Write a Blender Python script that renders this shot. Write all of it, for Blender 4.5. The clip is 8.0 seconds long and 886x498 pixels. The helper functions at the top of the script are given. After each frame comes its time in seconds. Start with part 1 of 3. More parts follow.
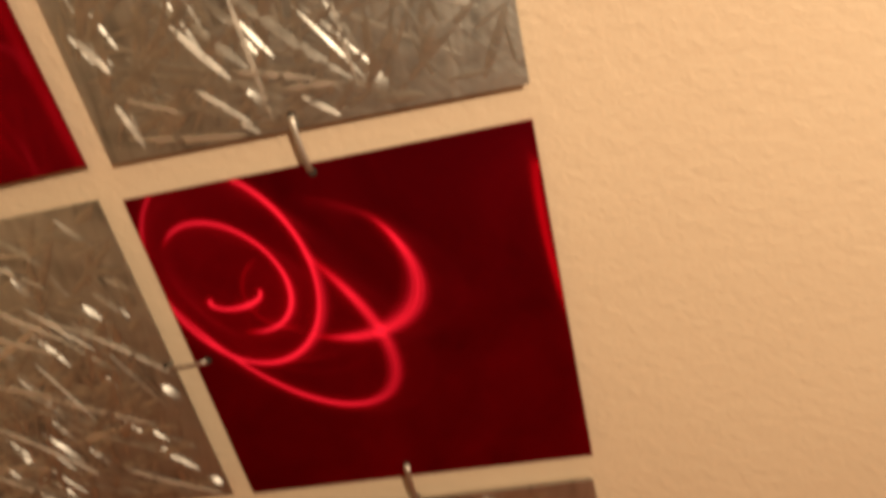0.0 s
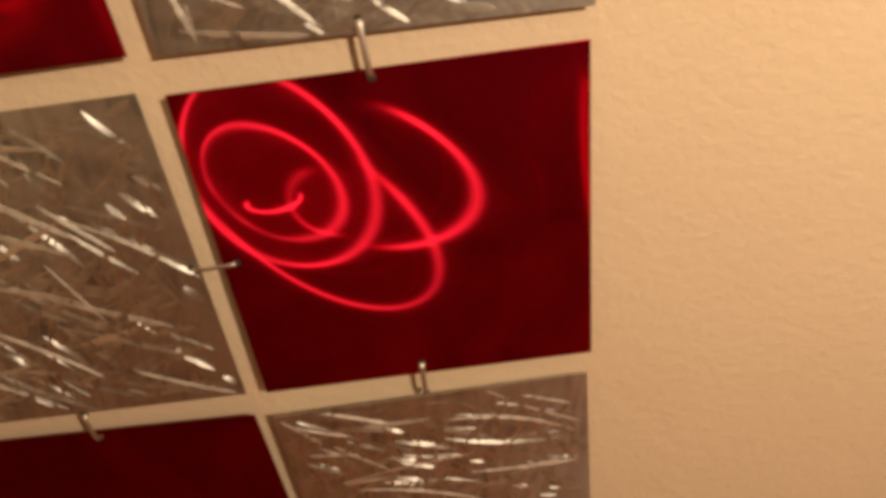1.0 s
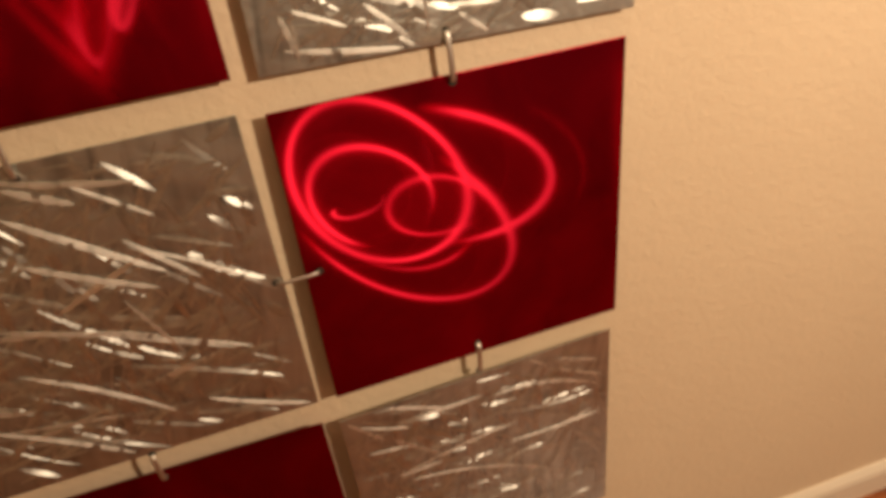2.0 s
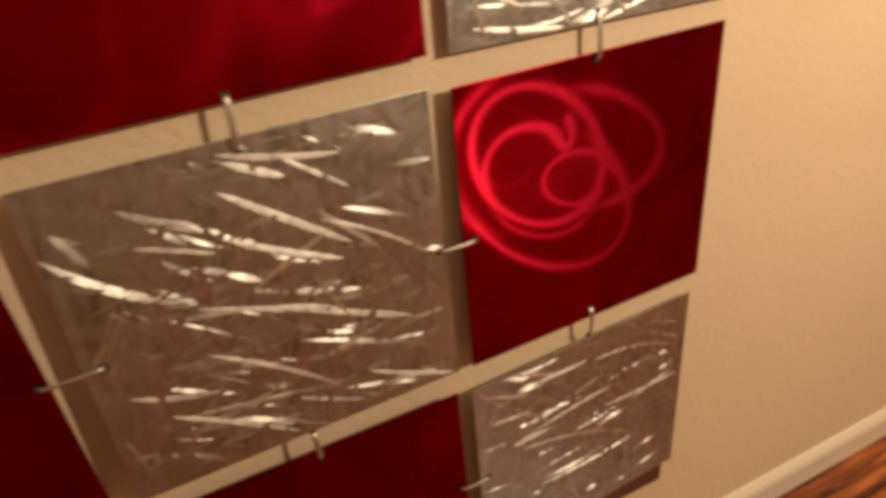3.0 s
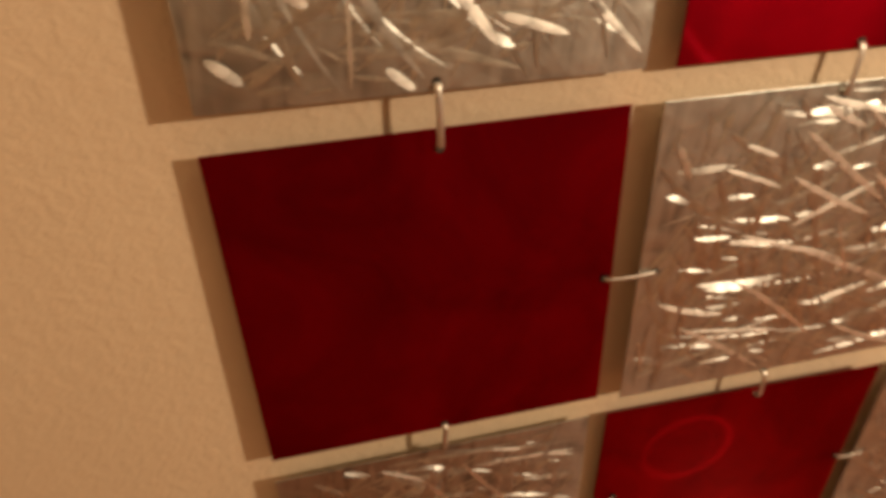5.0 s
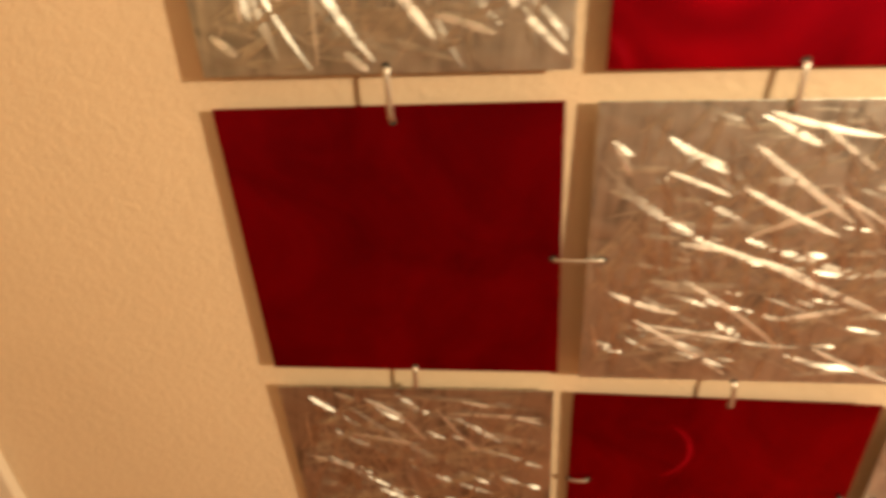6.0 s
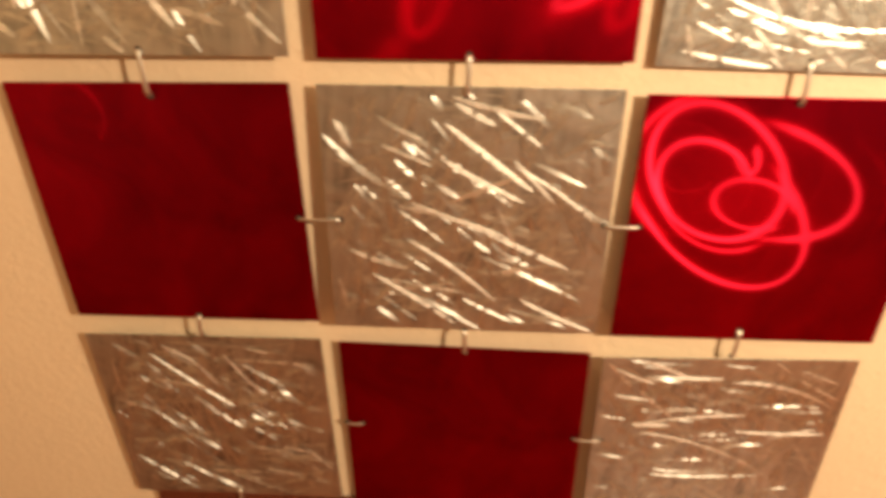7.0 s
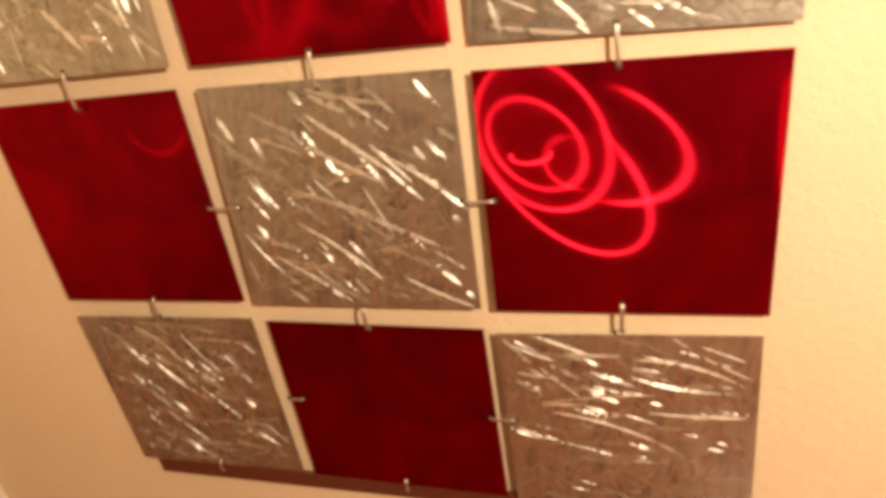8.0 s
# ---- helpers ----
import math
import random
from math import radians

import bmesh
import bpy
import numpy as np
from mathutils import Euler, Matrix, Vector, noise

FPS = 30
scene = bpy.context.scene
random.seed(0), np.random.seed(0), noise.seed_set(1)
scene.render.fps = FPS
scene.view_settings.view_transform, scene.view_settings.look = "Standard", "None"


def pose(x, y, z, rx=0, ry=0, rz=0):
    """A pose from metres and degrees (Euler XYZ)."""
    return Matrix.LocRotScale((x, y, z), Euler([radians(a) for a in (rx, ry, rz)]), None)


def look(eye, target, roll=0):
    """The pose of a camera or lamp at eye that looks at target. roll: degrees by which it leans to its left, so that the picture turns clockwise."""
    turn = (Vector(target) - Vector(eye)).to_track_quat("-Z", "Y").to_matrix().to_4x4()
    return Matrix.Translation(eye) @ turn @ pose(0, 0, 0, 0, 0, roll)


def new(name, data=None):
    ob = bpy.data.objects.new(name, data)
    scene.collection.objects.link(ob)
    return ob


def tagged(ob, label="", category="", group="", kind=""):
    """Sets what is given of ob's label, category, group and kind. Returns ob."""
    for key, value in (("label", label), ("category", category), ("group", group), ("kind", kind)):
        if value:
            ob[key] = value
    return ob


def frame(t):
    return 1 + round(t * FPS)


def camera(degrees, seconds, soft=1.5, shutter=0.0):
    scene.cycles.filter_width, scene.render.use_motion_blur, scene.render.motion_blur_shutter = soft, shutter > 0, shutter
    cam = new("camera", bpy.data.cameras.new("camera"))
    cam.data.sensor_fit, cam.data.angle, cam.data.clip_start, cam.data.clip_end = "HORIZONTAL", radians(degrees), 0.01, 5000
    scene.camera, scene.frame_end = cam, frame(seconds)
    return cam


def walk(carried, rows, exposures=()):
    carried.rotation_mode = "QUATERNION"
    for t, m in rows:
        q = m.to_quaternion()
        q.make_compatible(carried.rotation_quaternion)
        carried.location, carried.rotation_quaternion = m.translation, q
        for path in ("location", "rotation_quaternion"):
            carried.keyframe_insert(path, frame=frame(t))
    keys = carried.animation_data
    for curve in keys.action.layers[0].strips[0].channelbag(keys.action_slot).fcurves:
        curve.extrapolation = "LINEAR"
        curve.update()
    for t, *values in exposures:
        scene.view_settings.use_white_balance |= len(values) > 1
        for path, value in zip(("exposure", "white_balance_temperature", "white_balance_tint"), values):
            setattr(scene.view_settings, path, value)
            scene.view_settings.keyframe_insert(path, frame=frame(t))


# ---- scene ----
# ---- camera ----
cam = camera(64.55, 8.0, soft=4.3, shutter=0.5)
PATH = [
    (0.0, (0.5096, -0.4530, 1.0192), (0.3045, 0.4308, 0.5986), -15.05),
    (0.5, (0.4842, -0.4879, 1.0339), (0.3476, 0.3475, 0.5015), -11.29),
    (1.0, (0.3852, -0.4880, 1.0493), (0.3404, 0.3453, 0.4982), -8.59),
    (1.2, (0.3325, -0.4796, 1.0556), (0.3389, 0.3596, 0.5118), -8.51),
    (2.3, (0.1197, -0.5343, 1.0876), (0.3629, 0.2591, 0.5295), -7.24),
    (2.5, (0.0791, -0.5401, 1.0791), (0.3435, 0.2551, 0.5335), -7.57),
    (3.0, (-0.0650, -0.5046, 1.0768), (0.2760, 0.2766, 0.5539), -5.72),
    (3.5, (-0.2226, -0.4523, 1.0860), (0.1925, 0.2928, 0.5640), -4.56),
    (4.0, (-0.3326, -0.4126, 1.0706), (0.1117, 0.3227, 0.5586), -3.08),
    (4.5, (-0.4276, -0.4180, 1.0747), (-0.0609, 0.3553, 0.5574), -0.57),
    (4.7, (-0.4421, -0.4208, 1.0821), (-0.1379, 0.3581, 0.5336), -0.60),
    (5.8, (-0.2730, -0.5317, 1.0960), (-0.3659, 0.2961, 0.5427), -1.46),
    (6.0, (-0.2251, -0.5583, 1.1037), (-0.3241, 0.2788, 0.5657), -2.95),
    (6.5, (-0.1117, -0.6453, 1.1197), (-0.1800, 0.2153, 0.6150), -1.61),
    (7.0, (0.0171, -0.6860, 1.1075), (-0.0378, 0.1734, 0.5992), 0.02),
    (7.5, (0.1891, -0.7097, 1.1017), (0.0236, 0.1445, 0.6087), -4.12),
    (8.0, (0.3625, -0.7081, 1.0617), (0.0704, 0.1319, 0.6044), -9.03),
]
EXPOSURES = [(0.0, 0.0, 6500, 10), (2.5, 0.0, 6500, 10), (3.5, 0.0, 6500, 10), (4.7, 0.2, 6500, 10), (5.8, 0.95, 6950, 3), (6.5, 1.08, 6900, 5), (8.0, 1.0, 6700, 9)]
walk(cam, [(t, look(eye, target, roll)) for t, eye, target, roll in PATH], EXPOSURES)

# ---- world and light ----
world = bpy.data.worlds.new("room_air")
scene.world = world
world.use_nodes = True
world.node_tree.nodes["Background"].inputs[0].default_value = (1.0, 0.75, 0.5, 1)
world.node_tree.nodes["Background"].inputs[1].default_value = 0.006

# one bare warm bulb behind the camera, off to the east
LAMP = Vector((1.00, -1.06, 1.45))
bulb = bpy.data.lights.new("lamp_bulb", "POINT")
bulb.energy = 70
bulb.color = (1.0, 0.755, 0.505)
bulb.shadow_soft_size = 0.025
new("lamp_bulb", bulb).location = LAMP


# ---- materials ----
def material(name):
    m = bpy.data.materials.new(name)
    m.use_nodes = True
    n = m.node_tree.nodes
    return m, n, m.node_tree.links, n["Principled BSDF"]


def add(n, kind, **values):
    node = n.new(kind)
    for key, value in values.items():
        node.inputs[key.replace("_", " ")].default_value = value
    return node


def ramp(n, stops):
    r = n.new("ShaderNodeValToRGB")
    e = r.color_ramp.elements
    while len(e) < len(stops):
        e.new(0.5)
    for el, (at, c) in zip(e, stops):
        el.position = at
        el.color = (*c, 1)
    return r


def wall_paint():
    m, n, l, b = material("wall_paint")
    tex = n.new("ShaderNodeTexCoord")
    big = add(n, "ShaderNodeTexNoise", Scale=3.0, Detail=3.0)
    l.new(tex.outputs["Object"], big.inputs["Vector"])
    r = ramp(n, [(0.3, (0.70, 0.558, 0.40)), (0.7, (0.75, 0.607, 0.44))])
    l.new(big.outputs["Fac"], r.inputs["Fac"])
    l.new(r.outputs["Color"], b.inputs["Base Color"])
    b.inputs["Roughness"].default_value = 0.6
    # knockdown texture: flattened blobs with fine grain on top
    blobs = add(n, "ShaderNodeTexNoise", Scale=95.0, Detail=4.0, Roughness=0.6, Distortion=0.35)
    flat = ramp(n, [(0.35, (0, 0, 0)), (0.75, (1, 1, 1))])
    fine = add(n, "ShaderNodeTexNoise", Scale=320.0, Detail=2.0)
    for t in (blobs, fine):
        l.new(tex.outputs["Object"], t.inputs["Vector"])
    l.new(blobs.outputs["Fac"], flat.inputs["Fac"])
    b1 = add(n, "ShaderNodeBump", Strength=0.5, Distance=0.0012)
    b2 = add(n, "ShaderNodeBump", Strength=0.35, Distance=0.0005)
    l.new(flat.outputs["Color"], b1.inputs["Height"])
    l.new(fine.outputs["Fac"], b2.inputs["Height"])
    l.new(b1.outputs["Normal"], b2.inputs["Normal"])
    l.new(b2.outputs["Normal"], b.inputs["Normal"])
    return m


def trim_paint():
    m, n, l, b = material("trim_paint")
    noise_tex = add(n, "ShaderNodeTexNoise", Scale=14.0, Detail=4.0)
    r = ramp(n, [(0.3, (0.74, 0.66, 0.54)), (0.7, (0.80, 0.73, 0.62))])
    l.new(noise_tex.outputs["Fac"], r.inputs["Fac"])
    l.new(r.outputs["Color"], b.inputs["Base Color"])
    b.inputs["Roughness"].default_value = 0.4
    return m


def ceiling_paint():
    m, n, l, b = material("ceiling_paint")
    noise_tex = add(n, "ShaderNodeTexNoise", Scale=30.0, Detail=4.0)
    r = ramp(n, [(0.3, (0.70, 0.66, 0.58)), (0.7, (0.76, 0.72, 0.64))])
    l.new(noise_tex.outputs["Fac"], r.inputs["Fac"])
    l.new(r.outputs["Color"], b.inputs["Base Color"])
    b.inputs["Roughness"].default_value = 0.8
    return m


def floor_wood():
    m, n, l, b = material("floor_wood")
    tex = n.new("ShaderNodeTexCoord")
    info = n.new("ShaderNodeObjectInfo")
    mp = add(n, "ShaderNodeMapping", Scale=(2.2, 26.0, 26.0))
    shift = n.new("ShaderNodeVectorMath")
    shift.operation = "ADD"
    l.new(tex.outputs["Object"], shift.inputs[0])
    spread = n.new("ShaderNodeVectorMath")
    spread.operation = "SCALE"
    spread.inputs[0].default_value = (7.0, 3.0, 5.0)
    l.new(info.outputs["Random"], spread.inputs["Scale"])
    l.new(spread.outputs[0], shift.inputs[1])
    l.new(shift.outputs[0], mp.inputs["Vector"])
    grain = add(n, "ShaderNodeTexNoise", Scale=2.0, Detail=7.0, Roughness=0.6, Distortion=0.7)
    l.new(mp.outputs["Vector"], grain.inputs["Vector"])
    r = ramp(n, [(0.36, (0.042, 0.009, 0.004)), (0.5, (0.19, 0.052, 0.015)), (0.64, (0.38, 0.13, 0.038))])
    l.new(grain.outputs["Fac"], r.inputs["Fac"])
    hue = add(n, "ShaderNodeHueSaturation")
    mix = n.new("ShaderNodeMapRange")
    mix.inputs["To Min"].default_value = 0.75
    mix.inputs["To Max"].default_value = 1.25
    l.new(info.outputs["Random"], mix.inputs["Value"])
    l.new(mix.outputs["Result"], hue.inputs["Value"])
    l.new(r.outputs["Color"], hue.inputs["Color"])
    l.new(hue.outputs["Color"], b.inputs["Base Color"])
    b.inputs["Roughness"].default_value = 0.28
    bump = add(n, "ShaderNodeBump", Strength=0.15, Distance=0.0006)
    l.new(grain.outputs["Fac"], bump.inputs["Height"])
    l.new(bump.outputs["Normal"], b.inputs["Normal"])
    return m


def ground_aluminium():
    """Smooth aluminium sheet with faint crossing sweeps of old grinding marks."""
    m, n, l, b = material("ground_aluminium")
    b.inputs["Metallic"].default_value = 1.0
    tex = n.new("ShaderNodeTexCoord")
    info = n.new("ShaderNodeObjectInfo")
    away = n.new("ShaderNodeVectorMath")
    away.operation = "SCALE"
    away.inputs[0].default_value = (9.0, 0.0, 13.0)
    l.new(info.outputs["Random"], away.inputs["Scale"])
    start = n.new("ShaderNodeVectorMath")
    l.new(tex.outputs["Object"], start.inputs[0])
    l.new(away.outputs[0], start.inputs[1])
    normal, heights = None, []
    for i, (turn, along, over, strength) in enumerate(((25, 9, 42, 0.16), (82, 7, 55, 0.16), (128, 10, 70, 0.13), (160, 8, 36, 0.16))):
        spun = add(n, "ShaderNodeMapping", Rotation=(0, radians(turn), 0), Location=(i * 3.1, 0, i * 1.7))
        mp = add(n, "ShaderNodeMapping", Scale=(along, 1, over))
        t = add(n, "ShaderNodeTexNoise", Scale=1.0, Detail=2.5, Roughness=0.5, Distortion=0.9)
        l.new(start.outputs[0], spun.inputs["Vector"])
        l.new(spun.outputs["Vector"], mp.inputs["Vector"])
        l.new(mp.outputs["Vector"], t.inputs["Vector"])
        bump = add(n, "ShaderNodeBump", Strength=strength, Distance=0.0032)
        l.new(t.outputs["Fac"], bump.inputs["Height"])
        if normal:
            l.new(normal, bump.inputs["Normal"])
        normal = bump.outputs["Normal"]
        heights.append(t)
    l.new(normal, b.inputs["Normal"])
    # dull sweeps across brighter metal
    worn = n.new("ShaderNodeMath")
    worn.operation = "MULTIPLY_ADD"
    l.new(heights[1].outputs["Fac"], worn.inputs[0])
    worn.inputs[1].default_value = 0.6
    low = n.new("ShaderNodeMath")
    low.operation = "MULTIPLY"
    l.new(heights[3].outputs["Fac"], low.inputs[0])
    low.inputs[1].default_value = 0.4
    l.new(low.outputs[0], worn.inputs[2])
    r = ramp(n, [(0.36, (0.34, 0.36, 0.345)), (0.47, (0.55, 0.575, 0.55)), (0.62, (0.67, 0.70, 0.67))])
    l.new(worn.outputs[0], r.inputs["Fac"])
    l.new(r.outputs["Color"], b.inputs["Base Color"])
    rr = n.new("ShaderNodeMapRange")
    rr.inputs["To Min"].default_value = 0.35
    rr.inputs["To Max"].default_value = 0.47
    l.new(heights[0].outputs["Fac"], rr.inputs["Value"])
    l.new(rr.outputs["Result"], b.inputs["Roughness"])
    return m


def stroke_metal(name, rough, spread, shine):
    """Aluminium with fine grooves along each stroke, so that the shine spreads across it."""
    m, n, l, b = material(name)
    b.inputs["Metallic"].default_value = 1.0
    b.inputs["Roughness"].default_value = 0.41
    tex = n.new("ShaderNodeTexCoord")
    wear = add(n, "ShaderNodeTexNoise", Scale=70.0, Detail=3.0, Roughness=0.6)
    l.new(tex.outputs["Object"], wear.inputs["Vector"])
    # later strokes have broken up the earlier ones
    gaps = add(n, "ShaderNodeTexNoise", Scale=60.0, Detail=2.0, Roughness=0.5)
    l.new(tex.outputs["Object"], gaps.inputs["Vector"])
    kept = ramp(n, [(0.32, (0, 0, 0)), (0.39, (1, 1, 1))])
    l.new(gaps.outputs["Fac"], kept.inputs["Fac"])
    smooth = ramp(n, [(0.0, (0.55, 0.575, 0.55)), (1.0, (0.31, 0.33, 0.31))])
    l.new(kept.outputs["Color"], smooth.inputs["Fac"])
    l.new(smooth.outputs["Color"], b.inputs["Base Color"])
    grooves = n.new("ShaderNodeBsdfAnisotropic")
    grooves.distribution = "GGX"
    grooves.inputs["Roughness"].default_value = rough
    grooves.inputs["Anisotropy"].default_value = -spread
    r = ramp(n, [(at, (shine * c, shine * c * 1.02, shine * c * 0.975)) for at, c in ((0.36, 0.35), (0.48, 0.52), (0.6, 0.66))])
    l.new(wear.outputs["Fac"], r.inputs["Fac"])
    masked = n.new("ShaderNodeVectorMath")
    masked.operation = "MULTIPLY"
    l.new(r.outputs["Color"], masked.inputs[0])
    l.new(kept.outputs["Color"], masked.inputs[1])
    l.new(masked.outputs[0], grooves.inputs["Color"])
    across = n.new("ShaderNodeTangent")
    across.direction_type = "UV_MAP"
    across.uv_map = "across"
    l.new(across.outputs["Tangent"], grooves.inputs["Tangent"])
    both = n.new("ShaderNodeAddShader")
    l.new(b.outputs[0], both.inputs[0])
    l.new(grooves.outputs[0], both.inputs[1])
    l.new(both.outputs[0], n["Material Output"].inputs["Surface"])
    return m


def red_lacquer():
    """Transparent red lacquer over bright metal."""
    m, n, l, b = material("red_lacquer")
    b.inputs["Metallic"].default_value = 1.0
    tex = n.new("ShaderNodeTexCoord")
    cloud = add(n, "ShaderNodeTexNoise", Scale=7.0, Detail=4.0, Roughness=0.55, Distortion=1.2)
    l.new(tex.outputs["Object"], cloud.inputs["Vector"])
    r = ramp(n, [(0.3, (0.20, 0.0016, 0.012)), (0.7, (0.38, 0.0026, 0.019))])
    l.new(cloud.outputs["Fac"], r.inputs["Fac"])
    l.new(r.outputs["Color"], b.inputs["Base Color"])
    b.inputs["Roughness"].default_value = 0.36
    bump = add(n, "ShaderNodeBump", Strength=0.2, Distance=0.004)
    l.new(cloud.outputs["Fac"], bump.inputs["Height"])
    l.new(bump.outputs["Normal"], b.inputs["Normal"])
    b.inputs["Specular Tint"].default_value = (0.45, 0.008, 0.025, 1)
    b.inputs["Coat Weight"].default_value = 0.04
    b.inputs["Coat Roughness"].default_value = 0.2
    return m


def shine_lacquer(leans, first=0):
    """The red lacquer with reflections drawn into the colour of added gloss lobes. Each set of shapes has a lobe that
    leans one way;
    the attribute of set k says how bright its drawn shine is at a place."""
    m = RED.copy()
    m.name = "shine_lacquer"
    n, l = m.node_tree.nodes, m.node_tree.links
    last = n["Principled BSDF"].outputs[0]
    for k, (lean, rough, strength) in enumerate(leans):
        gloss = n.new("ShaderNodeBsdfAnisotropic")
        gloss.distribution = "BECKMANN"
        gloss.inputs["Roughness"].default_value = rough
        # the lobes are narrow sideways and long upwards
        gloss.inputs["Anisotropy"].default_value = 0.5
        sideways = n.new("ShaderNodeCombineXYZ")
        sideways.inputs[0].default_value = 1.0
        l.new(sideways.outputs[0], gloss.inputs["Tangent"])
        direction = n.new("ShaderNodeCombineXYZ")
        v = Vector(lean).normalized()
        for i in range(3):
            direction.inputs[i].default_value = v[i]
        l.new(direction.outputs[0], gloss.inputs["Normal"])
        masked = n.new("ShaderNodeAttribute")
        masked.attribute_name = "drawn_shine_%d" % (k + first)
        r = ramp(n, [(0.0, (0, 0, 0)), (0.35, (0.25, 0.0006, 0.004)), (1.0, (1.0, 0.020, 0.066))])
        l.new(masked.outputs["Fac"], r.inputs["Fac"])
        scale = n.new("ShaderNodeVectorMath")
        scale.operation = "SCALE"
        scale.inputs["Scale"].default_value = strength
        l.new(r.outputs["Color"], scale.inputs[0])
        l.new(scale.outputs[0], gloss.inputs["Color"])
        both = n.new("ShaderNodeAddShader")
        l.new(last, both.inputs[0])
        l.new(gloss.outputs[0], both.inputs[1])
        last = both.outputs[0]
    l.new(last, n["Material Output"].inputs["Surface"])
    return m


def plain(name, colour, rough, metal=0.0, grain=60.0):
    m, n, l, b = material(name)
    t = add(n, "ShaderNodeTexNoise", Scale=grain, Detail=4.0)
    r = ramp(n, [(0.3, tuple(c * 0.85 for c in colour)), (0.7, tuple(min(1, c * 1.1) for c in colour))])
    l.new(t.outputs["Fac"], r.inputs["Fac"])
    l.new(r.outputs["Color"], b.inputs["Base Color"])
    b.inputs["Roughness"].default_value = rough
    b.inputs["Metallic"].default_value = metal
    return m


WALL, TRIM, CEIL, WOOD = wall_paint(), trim_paint(), ceiling_paint(), floor_wood()
ALU, RED = ground_aluminium(), red_lacquer()
STROKE = stroke_metal("stroke_metal", 0.45, 0.74, 0.9)
DEEP = stroke_metal("deep_stroke_metal", 0.53, 0.42, 1.45)
WIRE = plain("wire_steel", (0.70, 0.67, 0.62), 0.44, 1.0)
DARK = plain("hole_dark", (0.03, 0.025, 0.02), 0.8)
RAIL = plain("rail_stain", (0.11, 0.028, 0.015), 0.4, 0.0, 25.0)
PINE = plain("spacer_wood", (0.45, 0.32, 0.18), 0.6)


# ---- building helpers ----
def part(name, bm, mat, parent=None, label=""):
    me = bpy.data.meshes.new(name)
    bm.to_mesh(me)
    bm.free()
    me.materials.append(mat)
    ob = new(name, me)
    if parent:
        ob.parent = parent
    return tagged(ob, label)


def box(x0, x1, y0, y1, z0, z1, bevel=0.0, segments=2):
    bm = bmesh.new()
    bmesh.ops.create_cube(bm, size=1.0)
    bmesh.ops.scale(bm, vec=(x1 - x0, y1 - y0, z1 - z0), verts=bm.verts)
    bmesh.ops.translate(bm, vec=((x0 + x1) / 2, (y0 + y1) / 2, (z0 + z1) / 2), verts=bm.verts)
    if bevel:
        bmesh.ops.bevel(bm, geom=list(bm.edges), offset=bevel, segments=segments, affect="EDGES", profile=0.5)
    return bm


def tube(points, radius, sides=10, flat=1.0):
    """A round or flattened wire along a list of points in the plane y-z or x-y."""
    bm = bmesh.new()
    rings = []
    for i, p in enumerate(points):
        a, b = points[max(i - 1, 0)], points[min(i + 1, len(points) - 1)]
        d = (Vector(b) - Vector(a)).normalized()
        u = d.cross(Vector((1, 0, 0)))
        u.normalize()
        w = Vector((1, 0, 0))
        rings.append([bm.verts.new(Vector(p) + radius * (math.cos(k) * w + math.sin(k) * flat * u)) for k in (2 * math.pi * j / sides for j in range(sides))])
    for r0, r1 in zip(rings, rings[1:]):
        for j in range(sides):
            bm.faces.new((r0[j], r0[(j + 1) % sides], r1[(j + 1) % sides], r1[j]))
    bm.faces.new(rings[0][::-1])
    bm.faces.new(rings[-1])
    bmesh.ops.recalc_face_normals(bm, faces=bm.faces)
    for f in bm.faces:
        f.smooth = True
    return bm


# ---- room ----
WALL_Y = 0.0145
FLOOR = 0.020
X0, X1, Y0, H = -1.5, 4.2, -5.2, 2.45
for name, b in (("wall_north", (X0 - 0.1, X1 + 0.1, WALL_Y, WALL_Y + 0.12, 0, H)), ("wall_south", (X0 - 0.1, X1 + 0.1, Y0 - 0.12, Y0, 0, H)),
                ("wall_west", (X0 - 0.12, X0, Y0, WALL_Y, 0, H)), ("wall_east", (X1, X1 + 0.12, Y0, WALL_Y, 0, H))):
    tagged(part(name, box(*b), WALL), "beige painted wall with a knockdown plaster texture", "wall", kind="structure")
tagged(part("ceiling", box(X0 - 0.12, X1 + 0.12, Y0 - 0.12, WALL_Y + 0.12, H, H + 0.1), CEIL), "plain off-white painted ceiling over the room", "ceiling", kind="structure")

# baseboard with a rounded top edge
bm = bmesh.new()
profile = [(0, 0), (-0.013, 0), (-0.013, 0.062), (-0.011, 0.072), (-0.007, 0.079), (-0.004, 0.084), (0, 0.085)]
ends = [[bm.verts.new((x, WALL_Y + y, z)) for y, z in [(a, b * 0.75 + FLOOR) for a, b in profile]] for x in (-0.80, X1)]
for i in range(len(profile)):
    j = (i + 1) % len(profile)
    bm.faces.new((ends[0][i], ends[0][j], ends[1][j], ends[1][i]))
bm.faces.new(ends[0][::-1])
bm.faces.new(ends[1])
bmesh.ops.recalc_face_normals(bm, faces=bm.faces)
tagged(part("baseboard", bm, TRIM), "cream painted baseboard with a rounded top along the wall", "baseboard", kind="structure")

casing = tagged(part("trim", box(-0.955, -0.885, WALL_Y - 0.016, WALL_Y, 0, 2.08, 0.004), TRIM), "cream painted door casing beside the wall hanging", "trim", kind="structure")

# ---- wall hanging ----
def plate_bm(w, h):
    return box(-w / 2, w / 2, 0, 0.0015, -h / 2, h / 2, 0.0004, 2)


ACROSS, ALONG = 3, 10


